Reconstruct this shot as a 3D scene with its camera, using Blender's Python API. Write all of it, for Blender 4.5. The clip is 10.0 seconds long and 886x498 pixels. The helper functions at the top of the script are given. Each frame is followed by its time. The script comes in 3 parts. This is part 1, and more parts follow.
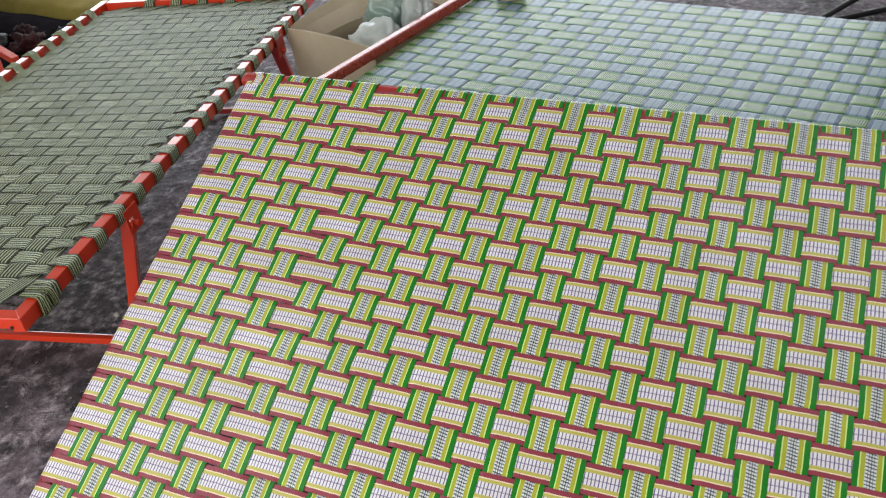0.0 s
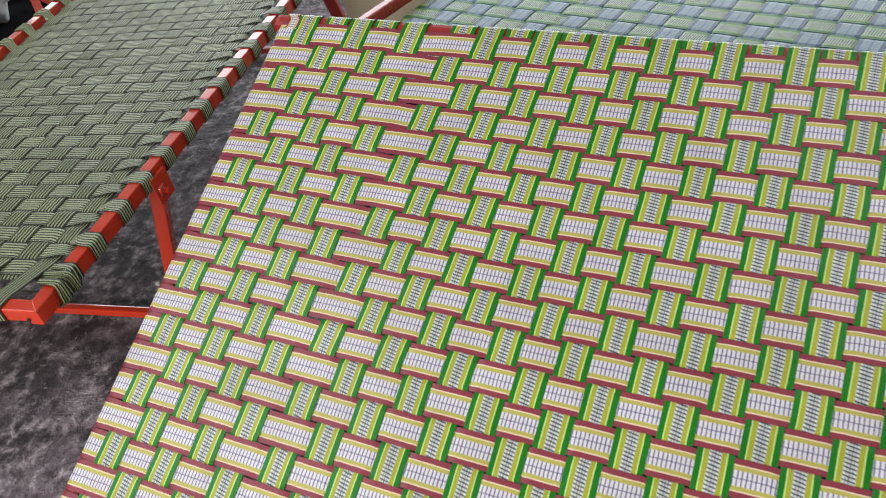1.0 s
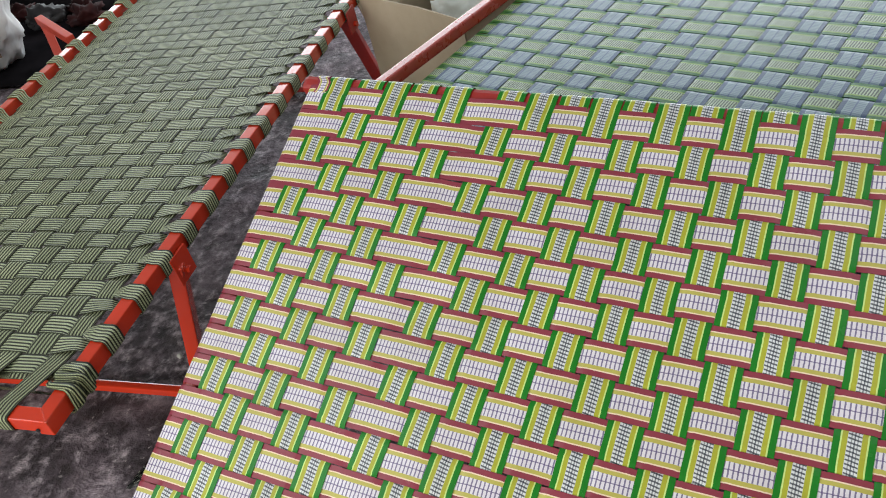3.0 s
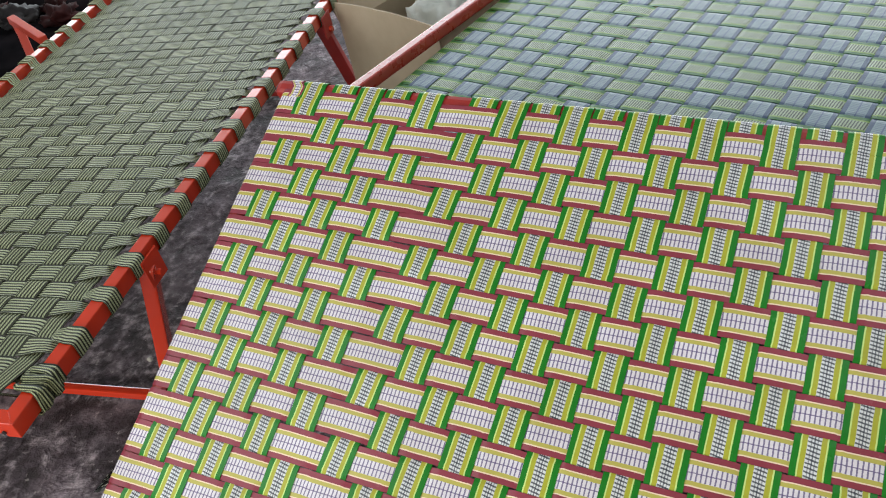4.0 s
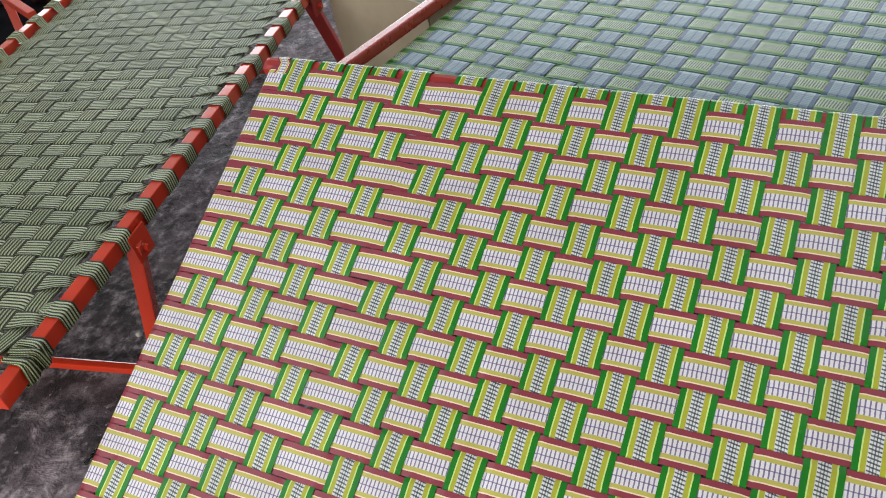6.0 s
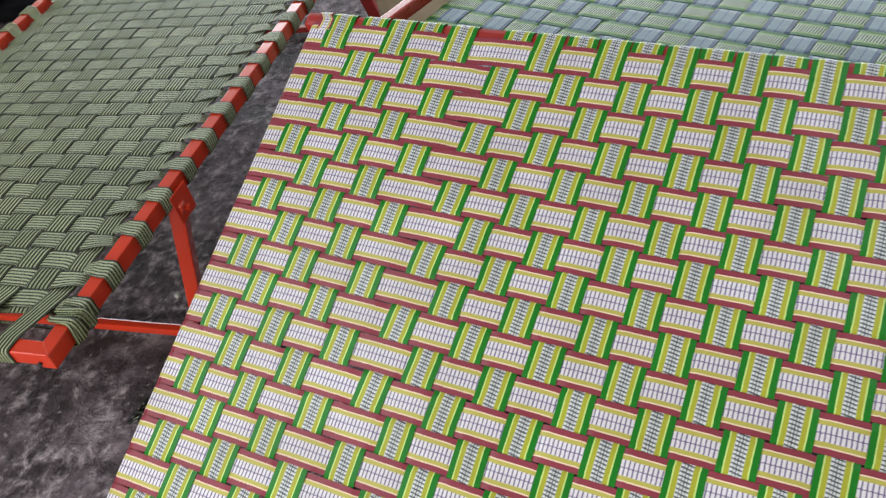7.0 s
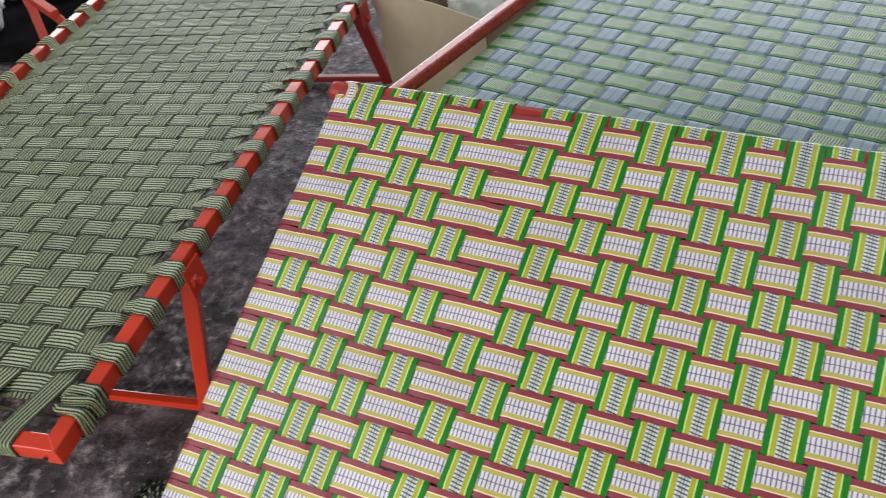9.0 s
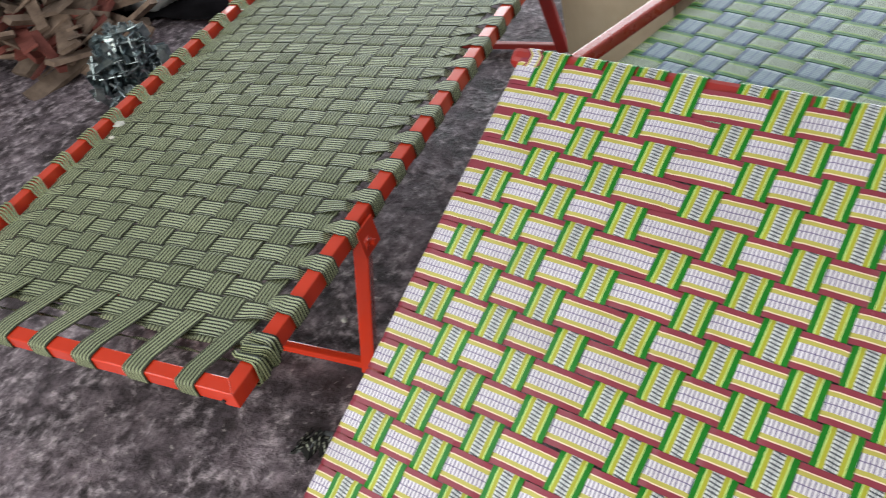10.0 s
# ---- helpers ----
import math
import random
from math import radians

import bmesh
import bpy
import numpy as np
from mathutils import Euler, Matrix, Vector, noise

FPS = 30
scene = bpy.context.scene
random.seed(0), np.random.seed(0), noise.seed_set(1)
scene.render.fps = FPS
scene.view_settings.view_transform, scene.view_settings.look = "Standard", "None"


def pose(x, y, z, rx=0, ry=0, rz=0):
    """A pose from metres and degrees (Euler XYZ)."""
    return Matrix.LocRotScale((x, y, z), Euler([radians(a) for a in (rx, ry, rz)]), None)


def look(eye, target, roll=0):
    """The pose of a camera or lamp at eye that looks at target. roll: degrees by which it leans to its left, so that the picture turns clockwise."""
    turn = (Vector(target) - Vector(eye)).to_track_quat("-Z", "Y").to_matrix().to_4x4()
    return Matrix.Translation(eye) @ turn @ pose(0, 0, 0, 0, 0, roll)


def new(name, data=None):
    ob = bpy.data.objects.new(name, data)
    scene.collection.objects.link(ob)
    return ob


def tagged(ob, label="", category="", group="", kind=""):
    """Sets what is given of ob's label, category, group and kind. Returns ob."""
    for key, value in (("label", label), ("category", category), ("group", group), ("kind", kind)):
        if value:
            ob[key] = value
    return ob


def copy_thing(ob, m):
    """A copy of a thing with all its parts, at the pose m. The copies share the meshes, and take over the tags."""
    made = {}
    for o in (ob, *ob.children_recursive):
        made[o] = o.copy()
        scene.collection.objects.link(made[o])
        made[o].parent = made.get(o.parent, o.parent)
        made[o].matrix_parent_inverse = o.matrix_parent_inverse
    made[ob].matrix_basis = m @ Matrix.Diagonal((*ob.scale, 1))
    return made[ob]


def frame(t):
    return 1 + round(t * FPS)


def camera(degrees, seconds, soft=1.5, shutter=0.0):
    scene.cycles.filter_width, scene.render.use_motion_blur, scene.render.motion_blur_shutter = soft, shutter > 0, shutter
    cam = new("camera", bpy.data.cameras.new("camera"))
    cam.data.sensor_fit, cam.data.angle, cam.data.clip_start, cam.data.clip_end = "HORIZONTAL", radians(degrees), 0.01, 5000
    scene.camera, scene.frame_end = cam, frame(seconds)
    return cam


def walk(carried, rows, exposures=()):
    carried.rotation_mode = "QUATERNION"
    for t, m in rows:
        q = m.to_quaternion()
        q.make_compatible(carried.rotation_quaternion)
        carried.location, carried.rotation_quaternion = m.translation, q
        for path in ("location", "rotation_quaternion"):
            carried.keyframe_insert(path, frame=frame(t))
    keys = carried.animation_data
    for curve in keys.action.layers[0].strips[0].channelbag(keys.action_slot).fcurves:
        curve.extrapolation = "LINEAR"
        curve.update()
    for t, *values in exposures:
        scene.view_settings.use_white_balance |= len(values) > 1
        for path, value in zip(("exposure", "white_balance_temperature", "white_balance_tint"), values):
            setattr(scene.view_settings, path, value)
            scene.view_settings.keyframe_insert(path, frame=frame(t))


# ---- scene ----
cam = camera(54.82, 10.0, soft=1.0, shutter=0.3)
ROWS = [
    (0, 1.0019, -1.9223, 1.5130, 54.552, 6.980, 11.370),
    (0.5, 0.9860, -1.8636, 1.4748, 52.239, 8.473, 12.549),
    (1, 0.9469, -1.6519, 1.4354, 49.698, 10.795, 14.300),
    (1.5, 0.9227, -1.5238, 1.4456, 49.088, 12.241, 15.227),
    (2, 0.8429, -1.4535, 1.4755, 49.800, 12.169, 14.847),
    (2.2, 0.8196, -1.4347, 1.4635, 50.088, 12.103, 14.760),
    (3.3, 0.8488, -1.4344, 1.4621, 49.967, 12.127, 15.037),
    (3.5, 0.8500, -1.4388, 1.4641, 49.983, 12.078, 15.108),
    (4, 0.8532, -1.4426, 1.4661, 50.213, 10.725, 13.968),
    (4.5, 0.8526, -1.4519, 1.4659, 50.406, 10.020, 13.694),
    (5, 0.8523, -1.4469, 1.4615, 49.255, 9.770, 13.899),
    (5.2, 0.8499, -1.4517, 1.4626, 49.098, 9.777, 13.908),
    (6.3, 0.8822, -1.4552, 1.4690, 48.660, 10.620, 13.700),
    (6.5, 0.8702, -1.4590, 1.4657, 48.381, 11.132, 13.096),
    (7, 0.8158, -1.4516, 1.4506, 46.747, 10.952, 14.986),
    (7.5, 0.6933, -1.4184, 1.4234, 44.349, 8.297, 15.449),
    (8, 0.6218, -1.3407, 1.4110, 44.054, 5.639, 12.006),
    (8.5, 0.6574, -1.3457, 1.4736, 46.758, 6.318, 10.728),
    (9, 0.6877, -1.3545, 1.4932, 48.484, 9.123, 14.309),
    (9.5, 0.6819, -1.3778, 1.4895, 48.328, 10.951, 18.428),
    (10, 0.6377, -1.3481, 1.4870, 48.401, 12.855, 24.506),
]
walk(cam, [(t, pose(x, y, z, rx, ry, rz)) for t, x, y, z, rx, ry, rz in ROWS],
     [(0.0, 0.0), (9.0, 0.0), (9.5, 0.06), (10.0, 0.16)])

# ---- world and light ----
world = bpy.data.worlds.new("world")
scene.world = world
world.use_nodes = True
wn, wl = world.node_tree.nodes, world.node_tree.links
sky = wn.new("ShaderNodeTexSky")
sky.sky_type, sky.sun_disc = "NISHITA", False
sky.sun_elevation, sky.sun_rotation = radians(40), radians(20)
wl.new(sky.outputs["Color"], wn["Background"].inputs["Color"])
wn["Background"].inputs["Strength"].default_value = 0.12


def area_lamp(name, m, sx, sy, watts, colour):
    d = bpy.data.lights.new(name, "AREA")
    d.shape, d.size, d.size_y, d.energy, d.color = "RECTANGLE", sx, sy, watts, colour
    ob = new(name, d)
    ob.matrix_world = m
    return ob


# daylight of the open front (beyond the beds), and an added fill lamp behind the camera
area_lamp("front_daylight", look((-1.45, 5.2, 1.88), (-1.45, 0, 1.55)), 8.8, 3.06, 322, (0.91, 0.98, 0.99))
area_lamp("rear_fill", look((-0.6, -4.2, 1.5), (-0.2, 0, 0.4)), 3.4, 2.6, 166, (1.0, 1.0, 0.90))
# two added overhead fill lamps that even out the brightness of the beds
for x, y, watts in ((-2.3, -1.3, 54), (2.6, 0.2, 24)):
    area_lamp("overhead_fill", look((x, y, 3.32), (x, y, 0)), 3.0, 2.2, watts, (0.95, 1.0, 0.97))
scene.view_settings.exposure = 0.0


# ---- materials ----
class Nodes:
    """Small helper round one node material."""

    def __init__(self, name):
        self.mat = bpy.data.materials.new(name)
        self.mat.use_nodes = True
        self.t = self.mat.node_tree
        self.bsdf = self.t.nodes["Principled BSDF"]

    def n(self, kind, **props):
        node = self.t.nodes.new("ShaderNode" + kind)
        for k, v in props.items():
            if k == "operation":
                node.operation = v
            elif k == "blend":
                node.data_type, node.blend_type = "RGBA", v
        return node

    def put(self, socket, value):
        if hasattr(value, "is_output"):
            self.t.links.new(value, socket)
        elif hasattr(value, "__len__") and len(value) == 3 and socket.type == "RGBA":
            socket.default_value = (*value, 1)
        else:
            socket.default_value = value

    def math(self, op, a, b=0.0, c=0.0):
        m = self.n("Math", operation=op)
        for s, v in zip(m.inputs, (a, b, c)):
            self.put(s, v)
        return m.outputs[0]

    def mix(self, f, a, b, blend="MIX"):
        m = self.n("Mix", blend=blend)
        self.put(m.inputs[0], f), self.put(m.inputs[6], a), self.put(m.inputs[7], b)
        return m.outputs[2]

    def ramp(self, f, stops, mode="LINEAR"):
        r = self.n("ValToRGB")
        r.color_ramp.interpolation = mode
        e = r.color_ramp.elements
        for i, (p, c) in enumerate(stops):
            el = e[i] if i < 2 else e.new(p)
            el.position, el.color = p, (*c, 1) if len(c) == 3 else c
        self.put(r.inputs[0], f)
        return r.outputs[0]

    def noise(self, scale, detail=4, rough=0.55, vec=None, dist=0.0):
        k = self.n("TexNoise")
        k.inputs["Scale"].default_value, k.inputs["Detail"].default_value = scale, detail
        k.inputs["Roughness"].default_value, k.inputs["Distortion"].default_value = rough, dist
        if vec is None:
            vec = self.n("TexCoord").outputs["Object"]
        self.put(k.inputs["Vector"], vec)
        return k.outputs["Fac"]

    def uv(self):
        sep = self.n("SeparateXYZ")
        self.put(sep.inputs[0], self.n("TexCoord").outputs["UV"])
        return sep.outputs[0], sep.outputs[1]

    def bump(self, height, strength=0.3, distance=0.002):
        b = self.n("Bump")
        b.inputs["Strength"].default_value, b.inputs["Distance"].default_value = strength, distance
        self.put(b.inputs["Height"], height)
        self.put(self.bsdf.inputs["Normal"], b.outputs[0])

    def done(self, colour, rough=0.5, metal=0.0, spec=0.5):
        self.put(self.bsdf.inputs["Base Color"], colour)
        self.put(self.bsdf.inputs["Roughness"], rough)
        self.put(self.bsdf.inputs["Metallic"], metal)
        self.put(self.bsdf.inputs["Specular IOR Level"], spec)
        return self.mat


def printed_strip(name, stops, band, tick_colour, period, slant, line_colour, duty=0.3, line=0.03, rough=0.24, spec=0.24, rails=0.0):
    """Flat plastic tape: lengthwise stripes, with a ladder of fine ticks and one line along its middle."""
    k = Nodes(name)
    u, v = k.uv()
    base = k.ramp(u, stops, "CONSTANT")
    wob = k.math("MULTIPLY", k.noise(160, 2), 0.25)
    phase = k.math("ADD", k.math("ADD", k.math("MULTIPLY", v, 1 / period), k.math("MULTIPLY", u, slant)), wob)
    tick = k.math("LESS_THAN", k.math("FRACT", phase), duty)
    off = k.math("ABSOLUTE", k.math("SUBTRACT", u, 0.5))
    inside = k.math("LESS_THAN", off, band)
    tick = k.math("MULTIPLY", k.math("MULTIPLY", tick, inside), 0.85)
    mid = k.math("MULTIPLY", k.math("LESS_THAN", off, line), 0.8)
    if rails:
        side = k.math("LESS_THAN", k.math("ABSOLUTE", k.math("SUBTRACT", off, rails)), line * 0.8)
        mid = k.math("MAXIMUM", mid, k.math("MULTIPLY", side, 0.6))
    col = k.mix(tick, base, tick_colour)
    col = k.mix(mid, col, line_colour)
    rnd = k.n("ObjectInfo").outputs["Random"]
    dirt = k.ramp(k.noise(9, 5, 0.6), [(0.35, (0.86, 0.85, 0.83)), (0.7, (1, 1, 1))])
    col = k.mix(1.0, col, dirt, "MULTIPLY")
    tone = k.ramp(rnd, [(0, (0.93, 0.93, 0.92)), (1, (1, 1, 1))])
    col = k.mix(1.0, col, tone, "MULTIPLY")
    k.bump(k.math("ADD", k.math("MULTIPLY", k.math("SINE", k.math("MULTIPLY", v, 900.0)), 0.3), k.noise(60, 3)), 0.10, 0.0008)
    r = k.math("ADD", k.math("MULTIPLY", k.noise(40, 3), 0.2), rough - 0.1)
    return k.done(col, r, 0.0, spec)


RED, CREAM, OCHRE, WHITE = (0.29, 0.055, 0.08), (0.92, 0.72, 0.56), (0.54, 0.48, 0.12), (0.81, 0.765, 0.84)
GREEN, LIME, YELLOW, GREY = (0.018, 0.20, 0.022), (0.62, 0.82, 0.28), (0.44, 0.44, 0.05), (0.72, 0.74, 0.77)
M_WEFT = printed_strip("red_edged_tape", [
    (0, RED), (0.155, CREAM), (0.19, OCHRE), (0.30, WHITE), (0.70, OCHRE), (0.81, CREAM), (0.845, RED)],
    0.2, (0.13, 0.10, 0.24), 0.0068, 0.0, (0.14, 0.09, 0.24), 0.34, 0.014)
M_WARP = printed_strip("green_edged_tape", [
    (0, GREEN), (0.165, LIME), (0.205, YELLOW), (0.335, GREY), (0.665, YELLOW), (0.795, LIME), (0.835, GREEN)],
    0.16, (0.03, 0.035, 0.05), 0.0062, 1.5, (0.04, 0.045, 0.07), 0.40, 0.016, rails=0.075)
BLUE, PALE, LEAF, OLIVE_Y = (0.06, 0.105, 0.20), (0.25, 0.35, 0.40), (0.013, 0.13, 0.016), (0.22, 0.38, 0.07)
M_BLUE_WARP = printed_strip("blue_edged_tape", [
    (0, BLUE), (0.17, PALE), (0.83, BLUE)], 0.28, (0.15, 0.20, 0.30), 0.0062, 1.0, (0.08, 0.11, 0.24), 0.4, 0.025, 0.40, 0.36)
M_BLUE_WEFT = printed_strip("leaf_green_tape", [
    (0, LEAF), (0.165, OLIVE_Y), (0.245, (0.42, 0.52, 0.36)), (0.755, OLIVE_Y), (0.835, LEAF)],
    0.245, (0.012, 0.018, 0.02), 0.0060, 0.7, (0.30, 0.36, 0.22), 0.48, 0.0, 0.40, 0.34)


def cord_tape(name, light, dark, ribs, amount):
    """Soft tape of parallel cords: light cords with dark gaps between them."""
    k = Nodes(name)
    u, v = k.uv()
    sway = k.math("MULTIPLY", k.noise(14, 2), 0.05)
    w = k.math("SINE", k.math("MULTIPLY", k.math("ADD", u, sway), ribs * 6.2832))
    f = k.math("MULTIPLY", k.math("ADD", w, 1.0), 0.5)
    lit = k.ramp(f, [(0.36, dark), (0.58, light)])
    # dark outer cord, which also paints in the shadow along the tape's edges
    rim_shade = k.math("GREATER_THAN", k.math("ABSOLUTE", k.math("SUBTRACT", u, 0.5)), 0.468)
    twist = k.math("SINE", k.math("ADD", k.math("MULTIPLY", v, 1150.0), k.math("MULTIPLY", u, ribs * 12.0)))
    lit = k.mix(k.math("MULTIPLY", k.math("ADD", twist, 1.0), 0.27), lit, dark)
    plain = k.mix(0.25, light, dark)
    col = k.mix(amount, plain, lit)
    col = k.mix(k.math("MULTIPLY", rim_shade, 0.9), col, dark)
    worn = k.ramp(k.noise(6, 5, 0.6), [(0.3, (0.75, 0.77, 0.70)), (0.7, (1.05, 1.05, 1.0))])
    col = k.mix(1.0, col, worn, "MULTIPLY")
    tone = k.ramp(k.n("ObjectInfo").outputs["Random"], [(0, (0.86, 0.87, 0.84)), (1, (1.08, 1.08, 1.05))])
    col = k.mix(1.0, col, tone, "MULTIPLY")
    k.bump(f, 0.6, 0.0018)
    return k.done(col, 0.5, 0.0, 0.34)


M_OLIVE_WEFT = cord_tape("olive_cord_tape", (0.51, 0.55, 0.37), (0.010, 0.011, 0.005), 6, 1.0)
M_OLIVE_WARP = cord_tape("olive_warp_tape", (0.45, 0.49, 0.33), (0.010, 0.011, 0.005), 6, 0.98)
M_OLIVE_CORD = cord_tape("olive_cord", (0.43, 0.455, 0.265), (0.03, 0.035, 0.015), 1, 0.5)
M_OLIVE_PAIR = cord_tape("olive_cord_pair", (0.50, 0.53, 0.33), (0.008, 0.012, 0.005), 2, 1.0)


def red_paint(name, colour, rough, coat=0.0):
    k = Nodes(name)
    worn = k.noise(22, 6, 0.65)
    col = k.mix(k.ramp(k.noise(5, 4), [(0.35, (0, 0, 0)), (0.75, (0.5, 0.5, 0.5))]), colour, tuple(c * 0.72 for c in colour))
    col = k.mix(k.ramp(worn, [(0.70, (0, 0, 0)), (0.76, (0.8, 0.8, 0.8))]), col, (0.16, 0.05, 0.03))
    k.bump(k.noise(90, 3), 0.1, 0.0008)
    k.bsdf.inputs["Coat Weight"].default_value, k.bsdf.inputs["Coat Roughness"].default_value = coat, 0.06
    return k.done(col, k.math("ADD", k.math("MULTIPLY", k.noise(30, 4), 0.25), rough - 0.1), 0.0, 0.6)


M_RED = red_paint("orange_red_paint", (0.62, 0.042, 0.015), 0.17, 0.7)
M_RED_OLD = red_paint("dull_red_paint", (0.45, 0.05, 0.036), 0.26, 0.4)
M_RED_MATT = red_paint("matt_red_paint", (0.50, 0.045, 0.02), 0.5)
# deep red tubes of the tape beds, and shaded red for the olive bed's far legs
M_RED_DEEP_SHADED = red_paint("deep_red_and_shaded_paint", (0.36, 0.022, 0.018), 0.42)


def ground_material():
    k = Nodes("oily_earth_floor")
    p = k.n("TexCoord").outputs["Object"]
    big = k.noise(2.6, 6, 0.6, p, 0.6)
    mid = k.noise(10, 6, 0.6, p, 0.25)
    dent = k.noise(26, 7, 0.66, p, 0.2)
    fine = k.noise(75, 5, 0.7, p)
    # crests: thin pale ridges, in colour and bump, that wander between dark hollows
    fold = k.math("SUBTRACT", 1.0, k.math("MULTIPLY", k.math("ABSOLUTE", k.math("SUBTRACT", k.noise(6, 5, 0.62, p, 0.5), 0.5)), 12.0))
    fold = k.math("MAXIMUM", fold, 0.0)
    col = k.ramp(big, [(0.34, (0.050, 0.040, 0.045)), (0.50, (0.112, 0.092, 0.105)), (0.68, (0.225, 0.185, 0.208))])
    scuff = k.ramp(mid, [(0.50, (0, 0, 0)), (0.57, (0.45, 0.45, 0.45)), (0.68, (0.75, 0.75, 0.75))])
    col = k.mix(scuff, col, (0.29, 0.245, 0.275))
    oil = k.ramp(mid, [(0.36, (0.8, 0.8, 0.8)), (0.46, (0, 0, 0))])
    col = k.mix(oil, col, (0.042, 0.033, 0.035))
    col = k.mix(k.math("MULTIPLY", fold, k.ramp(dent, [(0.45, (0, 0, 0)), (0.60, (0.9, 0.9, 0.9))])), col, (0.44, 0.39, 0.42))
    # colour follows the dent noise: darker where it is low, paler where high
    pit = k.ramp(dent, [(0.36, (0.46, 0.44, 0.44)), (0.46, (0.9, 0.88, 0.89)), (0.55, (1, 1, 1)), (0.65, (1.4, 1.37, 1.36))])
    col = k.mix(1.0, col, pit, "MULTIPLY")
    fleck = k.ramp(k.noise(52, 3, 0.5, p), [(0.67, (0, 0, 0)), (0.70, (0.6, 0.6, 0.6))])
    col = k.mix(fleck, col, (0.50, 0.46, 0.45))
    wide = k.ramp(k.noise(0.7, 3, 0.5, p), [(0.35, (0.66, 0.63, 0.63)), (0.65, (0.94, 0.90, 0.91))])
    col = k.mix(1.0, col, wide, "MULTIPLY")
    speck = k.ramp(fine, [(0.36, (0.78, 0.77, 0.78)), (0.50, (1.0, 1.0, 1.0)), (0.64, (1.20, 1.19, 1.21))])
    col = k.mix(1.0, col, speck, "MULTIPLY")
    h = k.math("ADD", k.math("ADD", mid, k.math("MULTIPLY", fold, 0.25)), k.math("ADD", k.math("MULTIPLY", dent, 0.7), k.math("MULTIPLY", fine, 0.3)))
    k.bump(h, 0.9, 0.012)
    return k.done(col, k.ramp(mid, [(0.3, (0.5, 0.5, 0.5)), (0.7, (0.85, 0.85, 0.85))]), 0.0, 0.22)


def mottled(name, a, b, scale, rough, bump=0.3, metal=0.0, dist=0.002, spec=0.5):
    k = Nodes(name)
    f = k.noise(scale, 6, 0.62)
    col = k.mix(k.ramp(f, [(0.3, (0, 0, 0)), (0.7, (1, 1, 1))]), a, b)
    tone = k.ramp(k.n("ObjectInfo").outputs["Random"], [(0, (0.7, 0.7, 0.7)), (1, (1.2, 1.15, 1.1))])
    col = k.mix(1.0, col, tone, "MULTIPLY")
    k.bump(k.noise(scale * 5, 5), bump, dist)
    return k.done(col, rough, metal, spec)


M_FLOOR = ground_material()
M_PLASTER = mottled("grimy_plaster", (0.34, 0.32, 0.29), (0.46, 0.44, 0.40), 3, 0.85)
M_ROOF = mottled("sheet_roof", (0.22, 0.22, 0.22), (0.32, 0.31, 0.30), 4, 0.7)
M_CARD = mottled("cardboard", (0.49, 0.395, 0.28), (0.61, 0.51, 0.385), 5, 0.8, 0.15)
M_WOOD = mottled("weathered_offcut", (0.09, 0.062, 0.05), (0.24, 0.175, 0.14), 14, 0.8, 0.5, spec=0.2)
M_WOOD_RED = mottled("reddish_offcut", (0.10, 0.028, 0.024), (0.20, 0.065, 0.055), 14, 0.8, 0.5, spec=0.2)
M_ZINC = mottled("zinc_plate", (0.12, 0.16, 0.18), (0.40, 0.46, 0.49), 30, 0.3, 0.2, 1.0)
# black steel, also put on discs that stand for the shade inside holes
M_STEEL_AND_HOLE_DARK = mottled("black_steel_and_hole_shade", (0.014, 0.013, 0.015), (0.03, 0.028, 0.03), 12, 0.5, spec=0.2)
M_BAG = mottled("cloudy_polythene", (0.42, 0.47, 0.47), (0.62, 0.66, 0.66), 8, 0.3, 0.4)
M_BAG_GREEN = mottled("greenish_polythene", (0.14, 0.24, 0.20), (0.40, 0.46, 0.44), 9, 0.3, 0.4)
M_SACK = mottled("grey_woven_sack", (0.60, 0.62, 0.66), (0.82, 0.84, 0.87), 7, 0.6, 0.4)
# black of the tarpaulin folds, and of the sheet that darkens the shaded floor
M_TARP_AND_SHADE = mottled("black_tarp_and_floor_shade", (0.007, 0.007, 0.008), (0.016, 0.014, 0.016), 6, 0.95, spec=0.0)
M_TARP_YELLOW = mottled("yellow_tarpaulin", (0.15, 0.12, 0.028), (0.22, 0.175, 0.045), 6, 0.8, spec=0.1)
M_RUSTY = mottled("dark_rusty_iron", (0.012, 0.006, 0.007), (0.045, 0.010, 0.010), 16, 0.7, spec=0.1)
M_PEBBLE = mottled("pale_pebble", (0.5, 0.48, 0.45), (0.7, 0.68, 0.64), 60, 0.8)
M_SCRAP = printed_strip("black_white_tape", [(0, (0.02, 0.02, 0.02)), (0.3, (0.35, 0.36, 0.3)), (0.4, (0.02, 0.02, 0.02)),
    (0.6, (0.35, 0.36, 0.3)), (0.7, (0.02, 0.02, 0.02))], 0.4, (0.02, 0.02, 0.02), 0.012, 0.5, (0.03, 0.03, 0.03))


# ---- building helpers ----
def link(name, verts, faces, material, parent=None, label="", uvs=None, smooth=False):
    me = bpy.data.meshes.new(name)
    me.from_pydata(verts, [], faces)
    me.materials.append(material)
    if uvs:
        layer = me.uv_layers.new(name="UVMap")
        flat = [c for f in faces for i in f for c in uvs[i]]
        layer.data.foreach_set("uv", flat)
    if smooth:
        me.polygons.foreach_set("use_smooth", [True] * len(me.polygons))
    me.update()
    ob = new(name, me)
    if parent:
        ob.parent = parent
    if label:
        ob["label"] = label
    return ob


